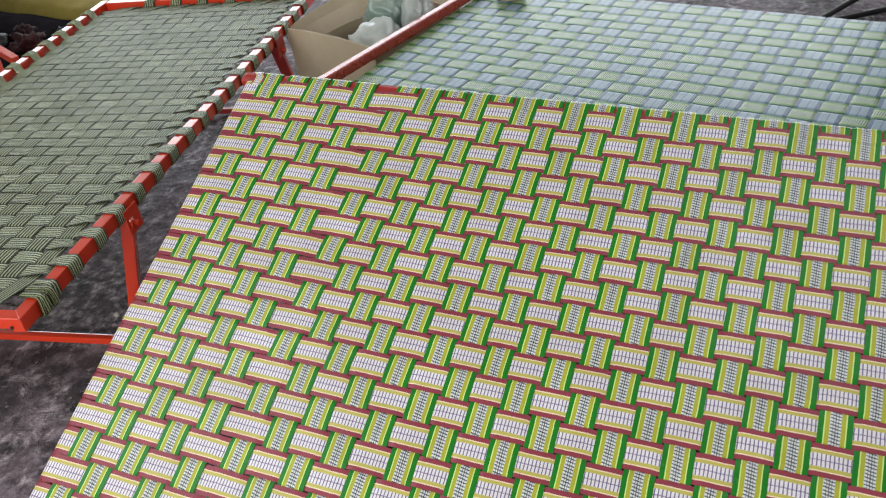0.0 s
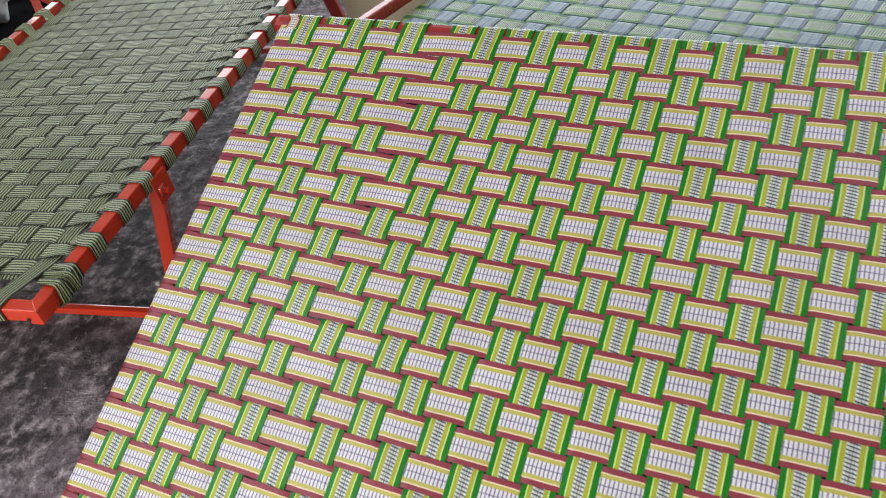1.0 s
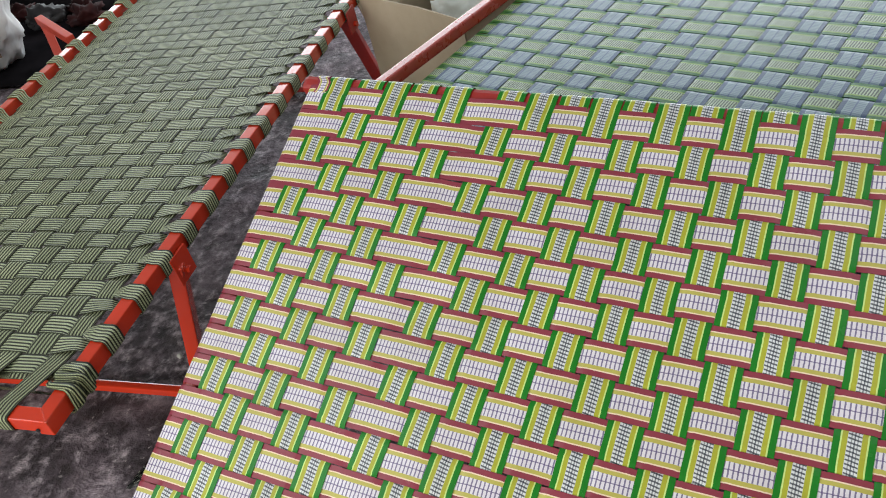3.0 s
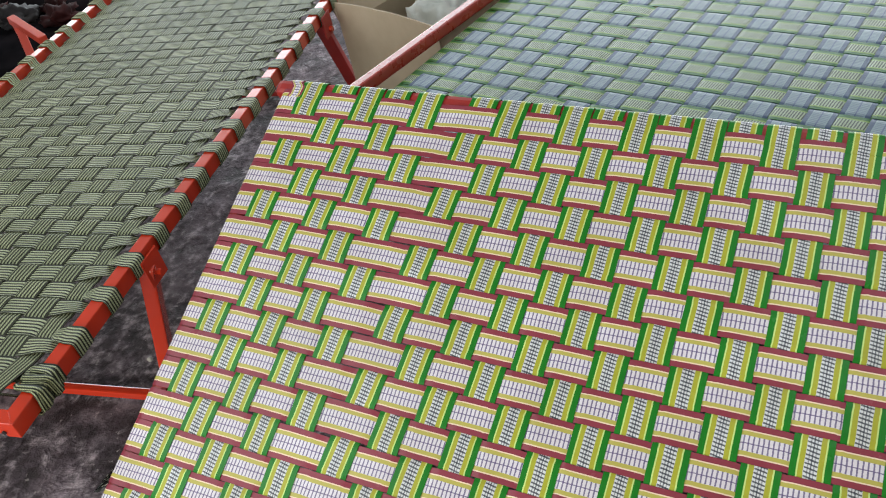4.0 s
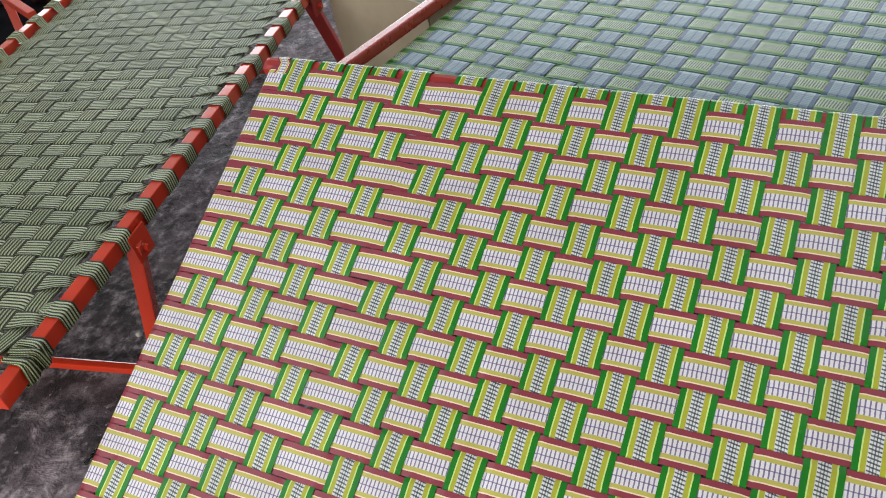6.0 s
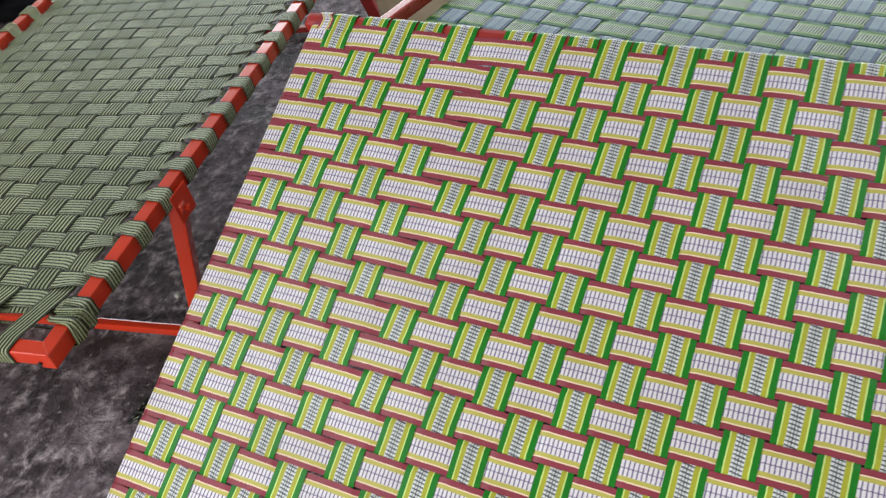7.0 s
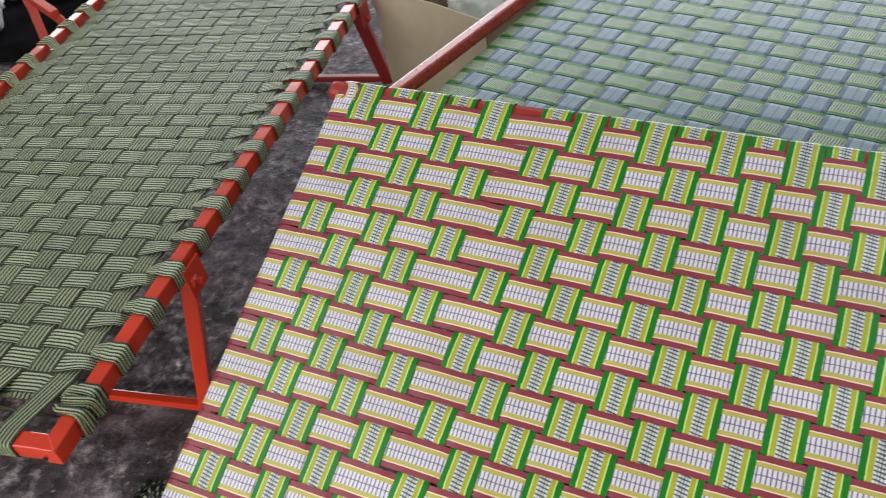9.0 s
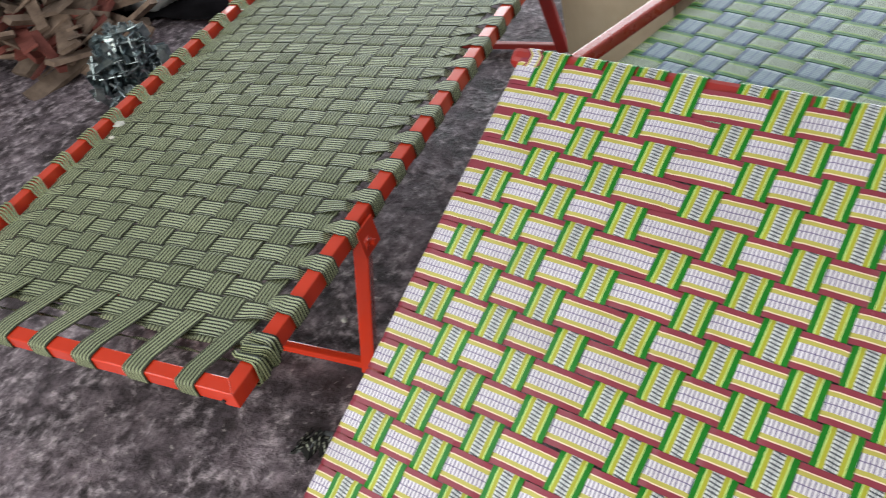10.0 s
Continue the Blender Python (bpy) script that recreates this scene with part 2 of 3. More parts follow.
def part(name, bm, material, parent=None, label="", smooth=False):
    me = bpy.data.meshes.new(name)
    bm.normal_update()
    bm.to_mesh(me)
    bm.free()
    me.materials.append(material)
    if smooth:
        me.polygons.foreach_set("use_smooth", [True] * len(me.polygons))
    ob = new(name, me)
    if parent:
        ob.parent = parent
    if label:
        ob["label"] = label
    return ob


def root(name, m, label, category, group=""):
    ob = new(name)
    ob.empty_display_size = 0.05
    ob.matrix_world = m
    return tagged(ob, label, category, group)


def box_bm(sx, sy, sz, bevel=0.0, m=None, bm=None, seg=2):
    """A bevelled block centred on m."""
    bm = bm or bmesh.new()
    made = bmesh.ops.create_cube(bm, size=1, matrix=(m or Matrix()) @ Matrix.Diagonal((sx, sy, sz, 1)))
    if bevel:
        edges = {e for v in made["verts"] for e in v.link_edges}
        bmesh.ops.bevel(bm, geom=list(edges), offset=bevel, segments=seg, affect="EDGES", profile=0.6)
    return bm


def between(p, q):
    p, q = Vector(p), Vector(q)
    d = q - p
    return Matrix.Translation((p + q) / 2) @ d.to_track_quat("Z", "Y").to_matrix().to_4x4(), d.length


def tube_bm(p, q, size=0.036, size_y=None, bevel=0.004, bm=None):
    """Square steel tube from p to q."""
    m, length = between(p, q)
    return box_bm(size, size_y or size, length, bevel, m, bm)


def rod_bm(p, q, r, bm=None, sides=12):
    bm = bm or bmesh.new()
    m, length = between(p, q)
    bmesh.ops.create_cone(bm, cap_ends=True, segments=sides, radius1=r, radius2=r, depth=length, matrix=m)
    return bm


def ribbon(name, path, side, width, material, parent, thick=0.0012, crown=0.0002, widths=None):
    """A thin tape along path (points), side: its unit sideways direction(s). UV: across 0..1, along in metres."""
    verts, uvs, faces = [], [], []
    run = 0.0
    across = (-0.5, -0.25, 0.25, 0.5)
    n = len(path)
    for i, p in enumerate(path):
        a, b = path[max(i - 1, 0)], path[min(i + 1, n - 1)]
        d = (b - a).normalized()
        s = side[i] if isinstance(side, list) else side
        nor = s.cross(d).normalized()
        w = width * (widths[i] if widths else 1.0)
        if i:
            run += (p - path[i - 1]).length
        for k, a_ in enumerate(across):
            verts.append(p + s * (a_ * w) + nor * (crown if 0 < k < 3 else 0.0))
            uvs.append((a_ + 0.5, run))
        for a_, low in ((0.5, 0), (0.5, 1), (-0.5, 1), (-0.5, 0)):
            verts.append(p + s * (a_ * w) - nor * (thick * low))
            uvs.append((a_ + 0.5, run))
    m = 8
    for i in range(n - 1):
        o, q = i * m, (i + 1) * m
        for k in (0, 1, 2, 4, 5, 6):
            faces.append((o + k, o + k + 1, q + k + 1, q + k))
    return link(name, verts, faces, material, parent, "", uvs, smooth=True)


def flank(t):
    """Smooth step between the two faces of the weave."""
    t = max(0.0, min(1.0, t))
    return t * t * (3 - 2 * t)


def crossing_path(stations, up, amp, z0, start, end):
    """Heights of a tape that passes over (up True) or under each station; returns (position, height) pairs."""
    pts = [(start, z0)]
    for i, s in enumerate(stations):
        g0 = (s - stations[i - 1]) / 2 if i else (s - start)
        g1 = (stations[i + 1] - s) / 2 if i + 1 < len(stations) else (end - s)
        d = amp if up[i] else -amp
        pts += [(s - g0 * 0.90, z0 + d * 0.45), (s - g0 * 0.74, z0 + d), (s - g0 * 0.60, z0 + d), (s + g1 * 0.60, z0 + d), (s + g1 * 0.74, z0 + d), (s + g1 * 0.90, z0 + d * 0.45)]
    pts.append((end, z0))
    return pts


def hook(c, zc, r, sign, over=True, soft_edge=False):
    """Points round a tube centred at position c, height zc, half-size r; sign: which way is outside."""
    k = r * 0.72
    ring = [(-r * 0.9, r), (0, r), (r * 0.55, r), (r * 0.72, r * 0.975), (r * 0.86, r * 0.90), (r * 0.95, r * 0.78), (r, r * 0.55), (r, 0), (r, -k), (k, -r), (0, -r), (-r * 0.9, -r)]
    if soft_edge:
        ring[1:7] = [(0, r), (r * 0.28, r * 0.985), (r * 0.50, r * 0.94), (r * 0.70, r * 0.86), (r * 0.84, r * 0.74), (r * 0.95, r * 0.55), (r, r * 0.30)]
    if not over:
        ring = [(-r * 0.9, -r), (-r * 0.4, -r), (0, -r)]
    return [(c + sign * a, zc + b) for a, b in ring]


# ---- the shed: floor, and unseen walls and roof added round it ----
def rough_floor():
    n, half = 230, 7.0
    verts, faces = [], []
    for j in range(n + 1):
        for i in range(n + 1):
            a, b = 2 * i / n - 1, 2 * j / n - 1
            px, py = half * a * (0.25 + 0.75 * a * a), half * b * (0.25 + 0.75 * b * b)
            h = 0.008 * noise.noise((px * 2.5, py * 2.5, 1.0)) + 0.007 * noise.noise((px * 9, py * 9, 4.0)) + 0.005 * noise.noise((px * 20, py * 20, 7.0))
            verts.append((px - 0.3, py + 0.6, h - 0.006))
    for j in range(n):
        for i in range(n):
            o = j * (n + 1) + i
            faces.append((o, o + 1, o + n + 2, o + n + 1))
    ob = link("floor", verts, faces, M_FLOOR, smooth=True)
    return tagged(ob, "dark oily uneven earth and concrete workshop floor", "floor", kind="structure")


rough_floor()


def wall(name, x0, y0, x1, y1, z0=0.0, z1=3.4, thick=0.2, material=None):
    bm = box_bm(abs(x1 - x0) + (thick if x0 == x1 else 0), abs(y1 - y0) + (thick if y0 == y1 else 0), z1 - z0, 0.01,
                Matrix.Translation(((x0 + x1) / 2, (y0 + y1) / 2, (z0 + z1) / 2)))
    ob = part(name, bm, material or M_PLASTER)
    return tagged(ob, "unseen grimy plastered wall added to close in the light", "wall", kind="structure")


# unseen walls that limit the light; the south gap is for the rear fill lamp
wall("wall_west", -6.1, -4.3, -6.1, 5.3)
wall("wall_east", 5.0, -4.3, 5.0, 5.3)
wall("wall_south_a", -6.0, -4.4, -2.4, -4.4)
wall("wall_south_b", 1.2, -4.4, 4.9, -4.4)
wall("wall_south_lintel", -2.4, -4.4, 1.2, -4.4, 2.95, 3.4)
wall("wall_north_pier_a", -6.0, 5.4, -5.88, 5.4)
wall("wall_north_pier_b", 3.0, 5.4, 4.9, 5.4)
# unseen roof, added to hold back light, with gaps under the fill lamps
roof_bm = bmesh.new()
for sx, sy, cx, cy in ((2.3, 9.9, -5.05, 0.5), (1.7, 9.9, 0.15, 0.5), (0.95, 9.9, 4.675, 0.5), (3.2, 2.0, -2.3, -3.45), (3.2, 5.6, -2.3, 2.65), (3.2, 3.6, 2.6, -2.65), (3.2, 4.0, 2.6, 3.45)):
    box_bm(sx, sy, 0.06, 0, Matrix.Translation((cx, cy, 3.43)), roof_bm)
tagged(part("ceiling", roof_bm, M_ROOF), "unseen grey sheet roof added with two gaps for fill lamps", "ceiling", kind="structure")


# ---- woven beds ----
def dense_bed(name, m, u_max, v_min, cols, rows, weft_mat, warp_mat, label, seed, lean=(), legs=(), warp_width=0.0585, sag=0.0, slack=0.0016, u_edge=0.0):
    """A bed whose printed tapes hide most of its tube frame. Local u to one side, v towards the far rail (0), z up."""
    rng = random.Random(seed)
    bed = root(name, m, label, "woven bed")
    r = 0.0185
    zc = -r - 0.001
    u0, u1, v0, v1 = u_edge + 0.006, u_max - 0.018, v_min + 0.018, -0.006
    for nm, p, q in (("far_rail", (-0.034, v1, zc), (u1 + 0.03, v1, zc)), ("near_rail", (-0.02, v0, zc), (u1 + 0.03, v0, zc)),
                     ("side_rail", (u0, v0 - 0.018, zc), (u0, v1 - 0.02, zc)), ("side_rail", (u1, v0 - 0.018, zc), (u1, v1 - 0.02, zc))):
        part(nm, tube_bm(p, q, 0.0355, None, 0.011), M_RED_DEEP_SHADED, bed)
    # solid dark disc in place of the shaded hollow of the tube
    ring = bmesh.new()
    bmesh.ops.create_cone(ring, segments=16, radius1=0.011, radius2=0.011, depth=0.004, cap_ends=True, matrix=pose(-0.035, v1, zc, 0, 90, 0))
    part("tube_end", ring, M_STEEL_AND_HOLE_DARK, bed, "dark disc for the shaded inside of the tube end")
    stub = hook(-v1, zc, r + 0.0035, -1, True, True)
    ribbon("tape_end", [Vector((0.018 + 0.006 * math.sin(i), -a, b)) for i, (a, b) in enumerate([(0.034, 0.001)] + stub[:8])], Vector((1, 0, 0)), 0.030, weft_mat, bed)
    side_v = Vector((0, -1, 0))
    side_u = Vector((-1, 0, 0))
    amp = 0.0013
    R = r + 0.0022

    def weft_at(v, u):
        return v - sag * flank(u / 0.9) * min(1.0, -v / 0.28)

    def warp_at(c, a):
        tilt = lean[c] if c < len(lean) else (lean[-1] if lean else 0.0)
        return cols[c] - tilt * min(a, 0.75)

    for j, v in enumerate(rows):
        up = [(j + 1 + c + 1) % 2 == 1 for c in range(len(cols))]
        prof = crossing_path([warp_at(c, -v) for c in range(len(cols))], up, amp, 0.0018, u0 + 0.03, u1 - 0.03)
        path = list(reversed(hook(u0, zc, R, -1, True, True))) + prof + hook(u1, zc, R, 1, True, True)
        drift = rng.uniform(-0.0015, 0.0015)
        pts = [Vector((a, weft_at(v, a) + drift * math.sin(a * 3 + j) + rng.uniform(-0.0004, 0.0004), b)) for a, b in path]
        ribbon("weft_strip", pts, side_v, (abs(rows[1] - rows[0]) - slack) * rng.uniform(0.985, 1.0) * (1.035 if sag and v > -0.3 else 1.0), weft_mat, bed)
    for c, u in enumerate(cols):
        up = [(j + 1 + c + 1) % 2 == 0 for j in range(len(rows))]
        prof = crossing_path([-weft_at(v, u) for v in rows], up, amp, 0.0018, 0.032, -v0 - 0.03)
        path = list(reversed(hook(-v1, zc, R + 0.001, -1, True, True))) + prof + hook(-v0, zc, R + 0.001, 1, True, True)
        drift = rng.uniform(-0.0015, 0.0015)
        pts = [Vector((warp_at(c, a) + drift * math.sin(a * 4 + c) + rng.uniform(-0.0004, 0.0004), -a, b)) for a, b in path]
        ribbon("warp_strip", pts, side_u, warp_width * rng.uniform(0.985, 1.01), warp_mat, bed)
    for nm, p, q in legs:
        part(nm, tube_bm(p, q, 0.034), M_RED, bed)
    return bed


MAIN_POSE = Matrix.Translation((0, 0, 0.657)) @ Euler((radians(22.35), radians(2.81), radians(-8.80))).to_matrix().to_4x4()
MAIN_COLS = [0.060, 0.134, 0.1945, 0.255, 0.327, 0.439, 0.501, 0.562, 0.622, 0.680, 0.742, 0.798, 0.858, 0.916, 0.978, 1.040, 1.102]
MAIN_COLS += [1.161 + 0.0605 * i for i in range(11)]
MAIN_LEAN = [0.004, 0.024, 0.025, 0.016, 0.025, 0.060, 0.050, 0.049, 0.042, 0.034, 0.028, 0.022]
MAIN_ROWS = [-0.0435 - 0.0604 * i for i in range(20)]


def main_leg(u, v):
    """A leg from the tilted frame straight down to the floor."""
    top = MAIN_POSE @ Vector((u, v, -0.03))
    inv = MAIN_POSE.inverted()
    return inv @ top, inv @ Vector((top.x, top.y, 0.0))


dense_bed("woven_bed", MAIN_POSE, 1.84, -1.24, MAIN_COLS, MAIN_ROWS, M_WEFT, M_WARP,
          "bed woven with red, yellow, white and green printed plastic tape, tilted", 3, MAIN_LEAN, warp_width=0.0555, sag=0.0115, slack=0.0020,
          legs=[("leg", *main_leg(0.42, -0.30)), ("leg", *main_leg(1.55, -0.30)), ("leg", *main_leg(0.42, -1.19)), ("leg", *main_leg(1.55, -1.19))])

BLUE_POSE = Matrix.Translation((0.446, 1.226, 0.428)) @ Matrix.Rotation(radians(-21.5), 4, "Z")
BLUE_COLS = [0.030, 0.096, 0.162, 0.229, 0.296, 0.368, 0.457, 0.525] + [0.588 + 0.0615 * i for i in range(20)]
BLUE_ROWS = [-0.047 - 0.0602 * i for i in range(19)]
BLUE_INV = BLUE_POSE.inverted()
blue = dense_bed("woven_bed", BLUE_POSE, 1.84, -1.21, BLUE_COLS, BLUE_ROWS, M_BLUE_WEFT, M_BLUE_WARP,
                 "low bed woven with blue-grey and leaf-green printed plastic tape", 5, (), u_edge=-0.026,
                 legs=[("leg", (0.3, -0.15, -0.03), (0.3, -0.1, -0.428)), ("leg", (1.55, -0.15, -0.03), (1.55, -0.1, -0.428)),
                       ("leg", (0.3, -1.05, -0.03), (0.3, -1.1, -0.428)), ("leg", (1.55, -1.05, -0.03), (1.55, -1.1, -0.428))])
part("bare_side_rail", tube_bm(BLUE_INV @ Vector((-0.076, 0.182, 0.450)), BLUE_INV @ Vector((0.431, 1.262, 0.450)), 0.034, 0.034, 0.007), M_RED_OLD, blue,
     "dull red bare steel side rail")


def olive_bed():
    rng = random.Random(11)
    bed = root("woven_bed", Matrix(), "long bed of olive green cord tape on an orange-red steel frame", "woven bed")
    r, top = 0.0185, 0.466
    zc = top - r
    xr, xl, yn, yf = -0.292, -1.216, -0.757, 1.205
    for x in (xr, xl):
        part("side_rail", box_bm(0.031, yf - yn + 0.032, 0.037, 0.003, Matrix.Translation((x, (yf + yn) / 2, zc)), None, 4), M_RED, bed)
    part("end_rail", box_bm(xr - xl + 0.020, 0.0315, 0.0306, 0.004, Matrix.Translation(((xl + xr) / 2, yn, zc + 0.003)), None, 4), M_RED, bed)
    # weld bead across the mitred corners
    for x, s in ((xr, -1), (xl, 1)):
        weld = bmesh.new()
        for n in range(9):
            bmesh.ops.create_icosphere(weld, subdivisions=1, radius=0.0028, matrix=Matrix.Translation((x - s * 0.012 + s * 0.0034 * n, yn - 0.014 + 0.0034 * n + 0.0008 * math.sin(n * 2.1), top - 0.0015)))
        part("weld_bead", weld, M_RED, bed)
    part("end_rail", tube_bm((xl + 0.02, yf, zc), (xr - 0.02, yf, zc), 0.037), M_RED, bed)
    R = r + 0.003
    ys = [-0.632 + 0.0508 * i for i in range(36)]
    xs = [-0.310 - 0.0603 * i for i in range(1, 15)]
    zw = 0.447
    amp = 0.0015
    for j, y in enumerate(ys):
        over = j % 2 == 0
        up = [(i + 1 + j) % 2 == 0 for i in range(len(xs))]
        st = [-x for x in xs]
        prof = crossing_path(st, up, amp, zw, -xr + 0.024, -xl - 0.024)
        ends_a = list(reversed(hook(-xr, zc, R, -1, over)))
        ends_b = hook(-xl, zc, R, 1, over)
        # extra points where the tape opens like a leaf between the weave and the rail
        if over:
            mid_a = [(-xr + d, zw + h_) for d, h_ in ((0.023, 0.019), (0.033, 0.0145), (0.044, 0.0105), (0.054, 0.0045), (0.064, 0.0), (0.074, -0.0015), (0.084, -0.0015), (0.094, -0.0012))]
        else:
            mid_a = [(-xr + d, zw + h_) for d, h_ in ((0.022, -0.017), (0.030, -0.011), (0.040, -0.004), (0.052, 0.002), (0.066, 0.004))]
        path = ends_a + mid_a + [p for p in prof[1:-1] if p[0] > -xr + (0.096 if over else 0.070)]
        if over:
            path = [p for p in path if p[0] < -xl - 0.034] + [(-xl - 0.030, zw - 0.001)]
        else:
            path += ends_b
        skew = rng.uniform(-0.005, 0.005)
        lift = rng.uniform(-0.001, 0.001)
        pinch = rng.uniform(0.16, 0.30)
        pts, wid, sides = [], [], []
        for a, b in path:
            da, db = a + xr, -xl - a
            e = 1 - flank((da + 0.005) / (0.125 if over else 0.10))
            e2 = 1 - flank((db + 0.005) / 0.12)
            yy = y + (-0.029 * e if over else 0.014 * e) + skew * (e + e2) - (0.030 if over else 0.012) * e2 + 0.0025 * math.sin(a * 9 + j)
            w = 1.0
            if da < 0.16:
                if over:
                    w = 0.95 - (0.95 - pinch) * max(0.0, min(1.0, (da - 0.026) / 0.045)) ** 1.2 + (1 - pinch) * flank((da - 0.072) / 0.022)
                else:
                    w = 1.0 - 0.30 * (1 - flank((da - 0.025) / 0.085))
            if db < 0.14:
                w = 1.0 - 0.52 * (1 - flank((db - 0.01) / 0.08))
            roll_ = (0.10 if over else 0.15) * (1 - flank((da - 0.03) / 0.07)) * flank((da + 0.005) / 0.03)
            pts.append(Vector((-a, yy, b + lift)))
            wid.append(w)
            sides.append(Vector((0, math.cos(roll_), -math.sin(roll_))))
        ribbon("weft_strip", pts, sides, 0.0475 * rng.uniform(0.95, 1.03), M_OLIVE_WEFT, bed, 0.0014, 0.0003, wid)
        # on the other rail the tape splits into its cords, which fan out over the tube
        if over:
            for n in range(5):
                f = n - 2
                cord = [(-xl - 0.046, zw - 0.001), (-xl - 0.034, zw + 0.001), (-xl - 0.026, zw + 0.008)] + hook(-xl, zc, R, 1, True)
                cp = []
                for a, b in cord:
                    fan = flank((a + xl + 0.046) / 0.05)
                    cp.append(Vector((-a, y - 0.030 + skew + f * (0.0060 + 0.0042 * fan) + 0.012 * fan + rng.uniform(-0.0007, 0.0007), b + rng.uniform(0, 0.0012))))
                ribbon("cord", cp, Vector((0, 1, 0)), 0.0056, M_OLIVE_CORD, bed, 0.0025, 0.0012)
    for i, x in enumerate(xs):
        over = i % 2 == 0
        up = [(i + 1 + j) % 2 == 1 for j in range(len(ys))]
        prof = crossing_path(ys, up, amp, zw, yn + 0.024 if over else ys[0] - 0.03, yf - 0.024)
        if over:
            path = list(reversed(hook(yn, zc + 0.003, R - 0.003, -1, True)))
        else:
            path = [(ys[0] + 0.02, zw - 0.010), (ys[0] - 0.018, zw - 0.011), (ys[0] - 0.032, zw - 0.008), (ys[0] - 0.036, zw - 0.003)]
        path += [p for p in prof[1:-1] if p[0] > ys[0] - 0.036] + hook(yf, zc, R, 1, over)
        pts, wid = [], []
        slip = rng.uniform(-0.026, -0.010)
        for a, b in path:
            near = 1 - flank((a - yn + 0.01) / 0.15)
            far = 1 - min(1.0, max(0.0, (yf - a + 0.02) / 0.16))
            pts.append(Vector((x + min(0.14, max(0.02, xr - 0.05 - x)) * far + 0.002 * math.sin(a * 8 + i) + (slip if over else 0.0) * near, a, b)))
            wid.append(1.0 - 0.05 * near - 0.2 * far)
        ribbon("warp_strip", pts, Vector((1, 0, 0)), (0.0565 if i else 0.048) * rng.uniform(0.95, 1.02), M_OLIVE_WARP, bed, 0.0014, 0.0003, wid)
    # loose twisted tape along the near edge of the weave, and the messy winding by the corner
    for y0, z0, w0, tw in ((-0.659, 0.440, 0.012, 0.4), (-0.684, 0.430, 0.007, 6.0)):
        pts = [Vector((xl + 0.05 + 0.02 * i, y0 + 0.003 * math.sin(i * 0.4 + y0 * 90), z0 + 0.002 * math.sin(i * 0.55))) for i in range(42)]
        sides = [Vector((0, math.cos(tw * math.sin(i * 0.2)), math.sin(tw * math.sin(i * 0.2)))) for i in range(42)]
        ribbon("loose_tape", pts, sides, w0, M_OLIVE_WEFT, bed, 0.0014)
    for k in range(8):
        y0, sl, w0 = -0.706 + 0.0070 * k, rng.uniform(-0.022, 0.026), rng.uniform(0.009, 0.014)
        turn_ = hook(-xr, zc, R + 0.0014 + 0.0042 * rng.random(), -1)
        pts = [Vector((-a, y0 + sl * (n / len(turn_) - 0.4), b)) for n, (a, b) in enumerate(turn_)]
        pts = [Vector((xr - 0.046 - 0.02 * rng.random(), y0 + 0.026 - sl * 0.5, zw - 0.002))] + pts
        ribbon("tape_end", pts, Vector((0, 1, 0)), w0, M_OLIVE_PAIR, bed, 0.0022, 0.0012)
    # folding legs: two U frames with a floor bar each, bolted to lugs on the side rails
    # the far frame's deeper red is shade put into the colour of the same paint
    for ly, fy in ((-0.325, -0.355), (0.77, 1.075)):
        inset = 0.088 if ly < 0 else 0.085
        for sx, fx in ((xr, xr - inset), (xl, xl + inset)):
            s = 1 if sx == xr else -1
            lug = box_bm(0.006, 0.062, 0.07, 0.002, Matrix.Translation((sx + s * 0.0215, ly + 0.005, zc - 0.03)))
            lugo = part("lug", lug, M_RED if ly < 0 else M_RED_DEEP_SHADED, bed)
            part("bolt", rod_bm((sx + s * 0.022, ly + 0.008, zc - 0.045), (sx + s * 0.034, ly + 0.008, zc - 0.045), 0.008), M_RED, lugo)
            part("leg", tube_bm((sx + (s * 0.012 if ly < 0 else 0.0), ly, zc - 0.02), (fx, fy, 0.012), 0.038, 0.032), M_RED if ly < 0 else M_RED_DEEP_SHADED, bed)
        part("floor_bar", tube_bm((xr - inset, fy + 0.008, 0.016), (xl + inset, fy + 0.008, 0.016), 0.022), M_RED if ly < 0 else M_RED_DEEP_SHADED, bed)
    # bolt hole in the corner joint: a solid dark disc for its shaded inside
    part("bolt_hole", rod_bm((xr - 0.012, yn - 0.0195, zc - 0.004), (xr - 0.012, yn - 0.0175, zc - 0.004), 0.004), M_STEEL_AND_HOLE_DARK, bed)
    return bed


olive_bed()


# ---- carton with bags, between the beds ----
def board(w, d0, d1, sag, thick=0.005):
    """Sheet of corrugated board in the xz plane, from 0 to w, its top running from d0 to d1 with a soft wave."""
    n, bm = 14, bmesh.new()
    ring = []
    for i in range(n + 1):
        u = i / n
        topz = d0 + (d1 - d0) * u + sag * math.sin(u * 3.1416) + 0.003 * noise.noise((u * 6, sag * 40, 2.0))
        bow = 0.010 * math.sin(u * 3.1416) + 0.004 * noise.noise((u * 4, 3.0, w))
        ring.append([bm.verts.new((u * w, y + bow * f, z)) for y, z, f in ((0, 0, 0), (0, topz * 0.6, 1), (0, topz, 0.5), (thick, topz, 0.5), (thick, topz * 0.6, 1), (thick, 0, 0))])
    for p, q in zip(ring, ring[1:]):
        for k in range(6):
            bm.faces.new((p[k], q[k], q[(k + 1) % 6], p[(k + 1) % 6]))
    bm.faces.new(ring[0]), bm.faces.new(list(reversed(ring[-1])))
    return bm


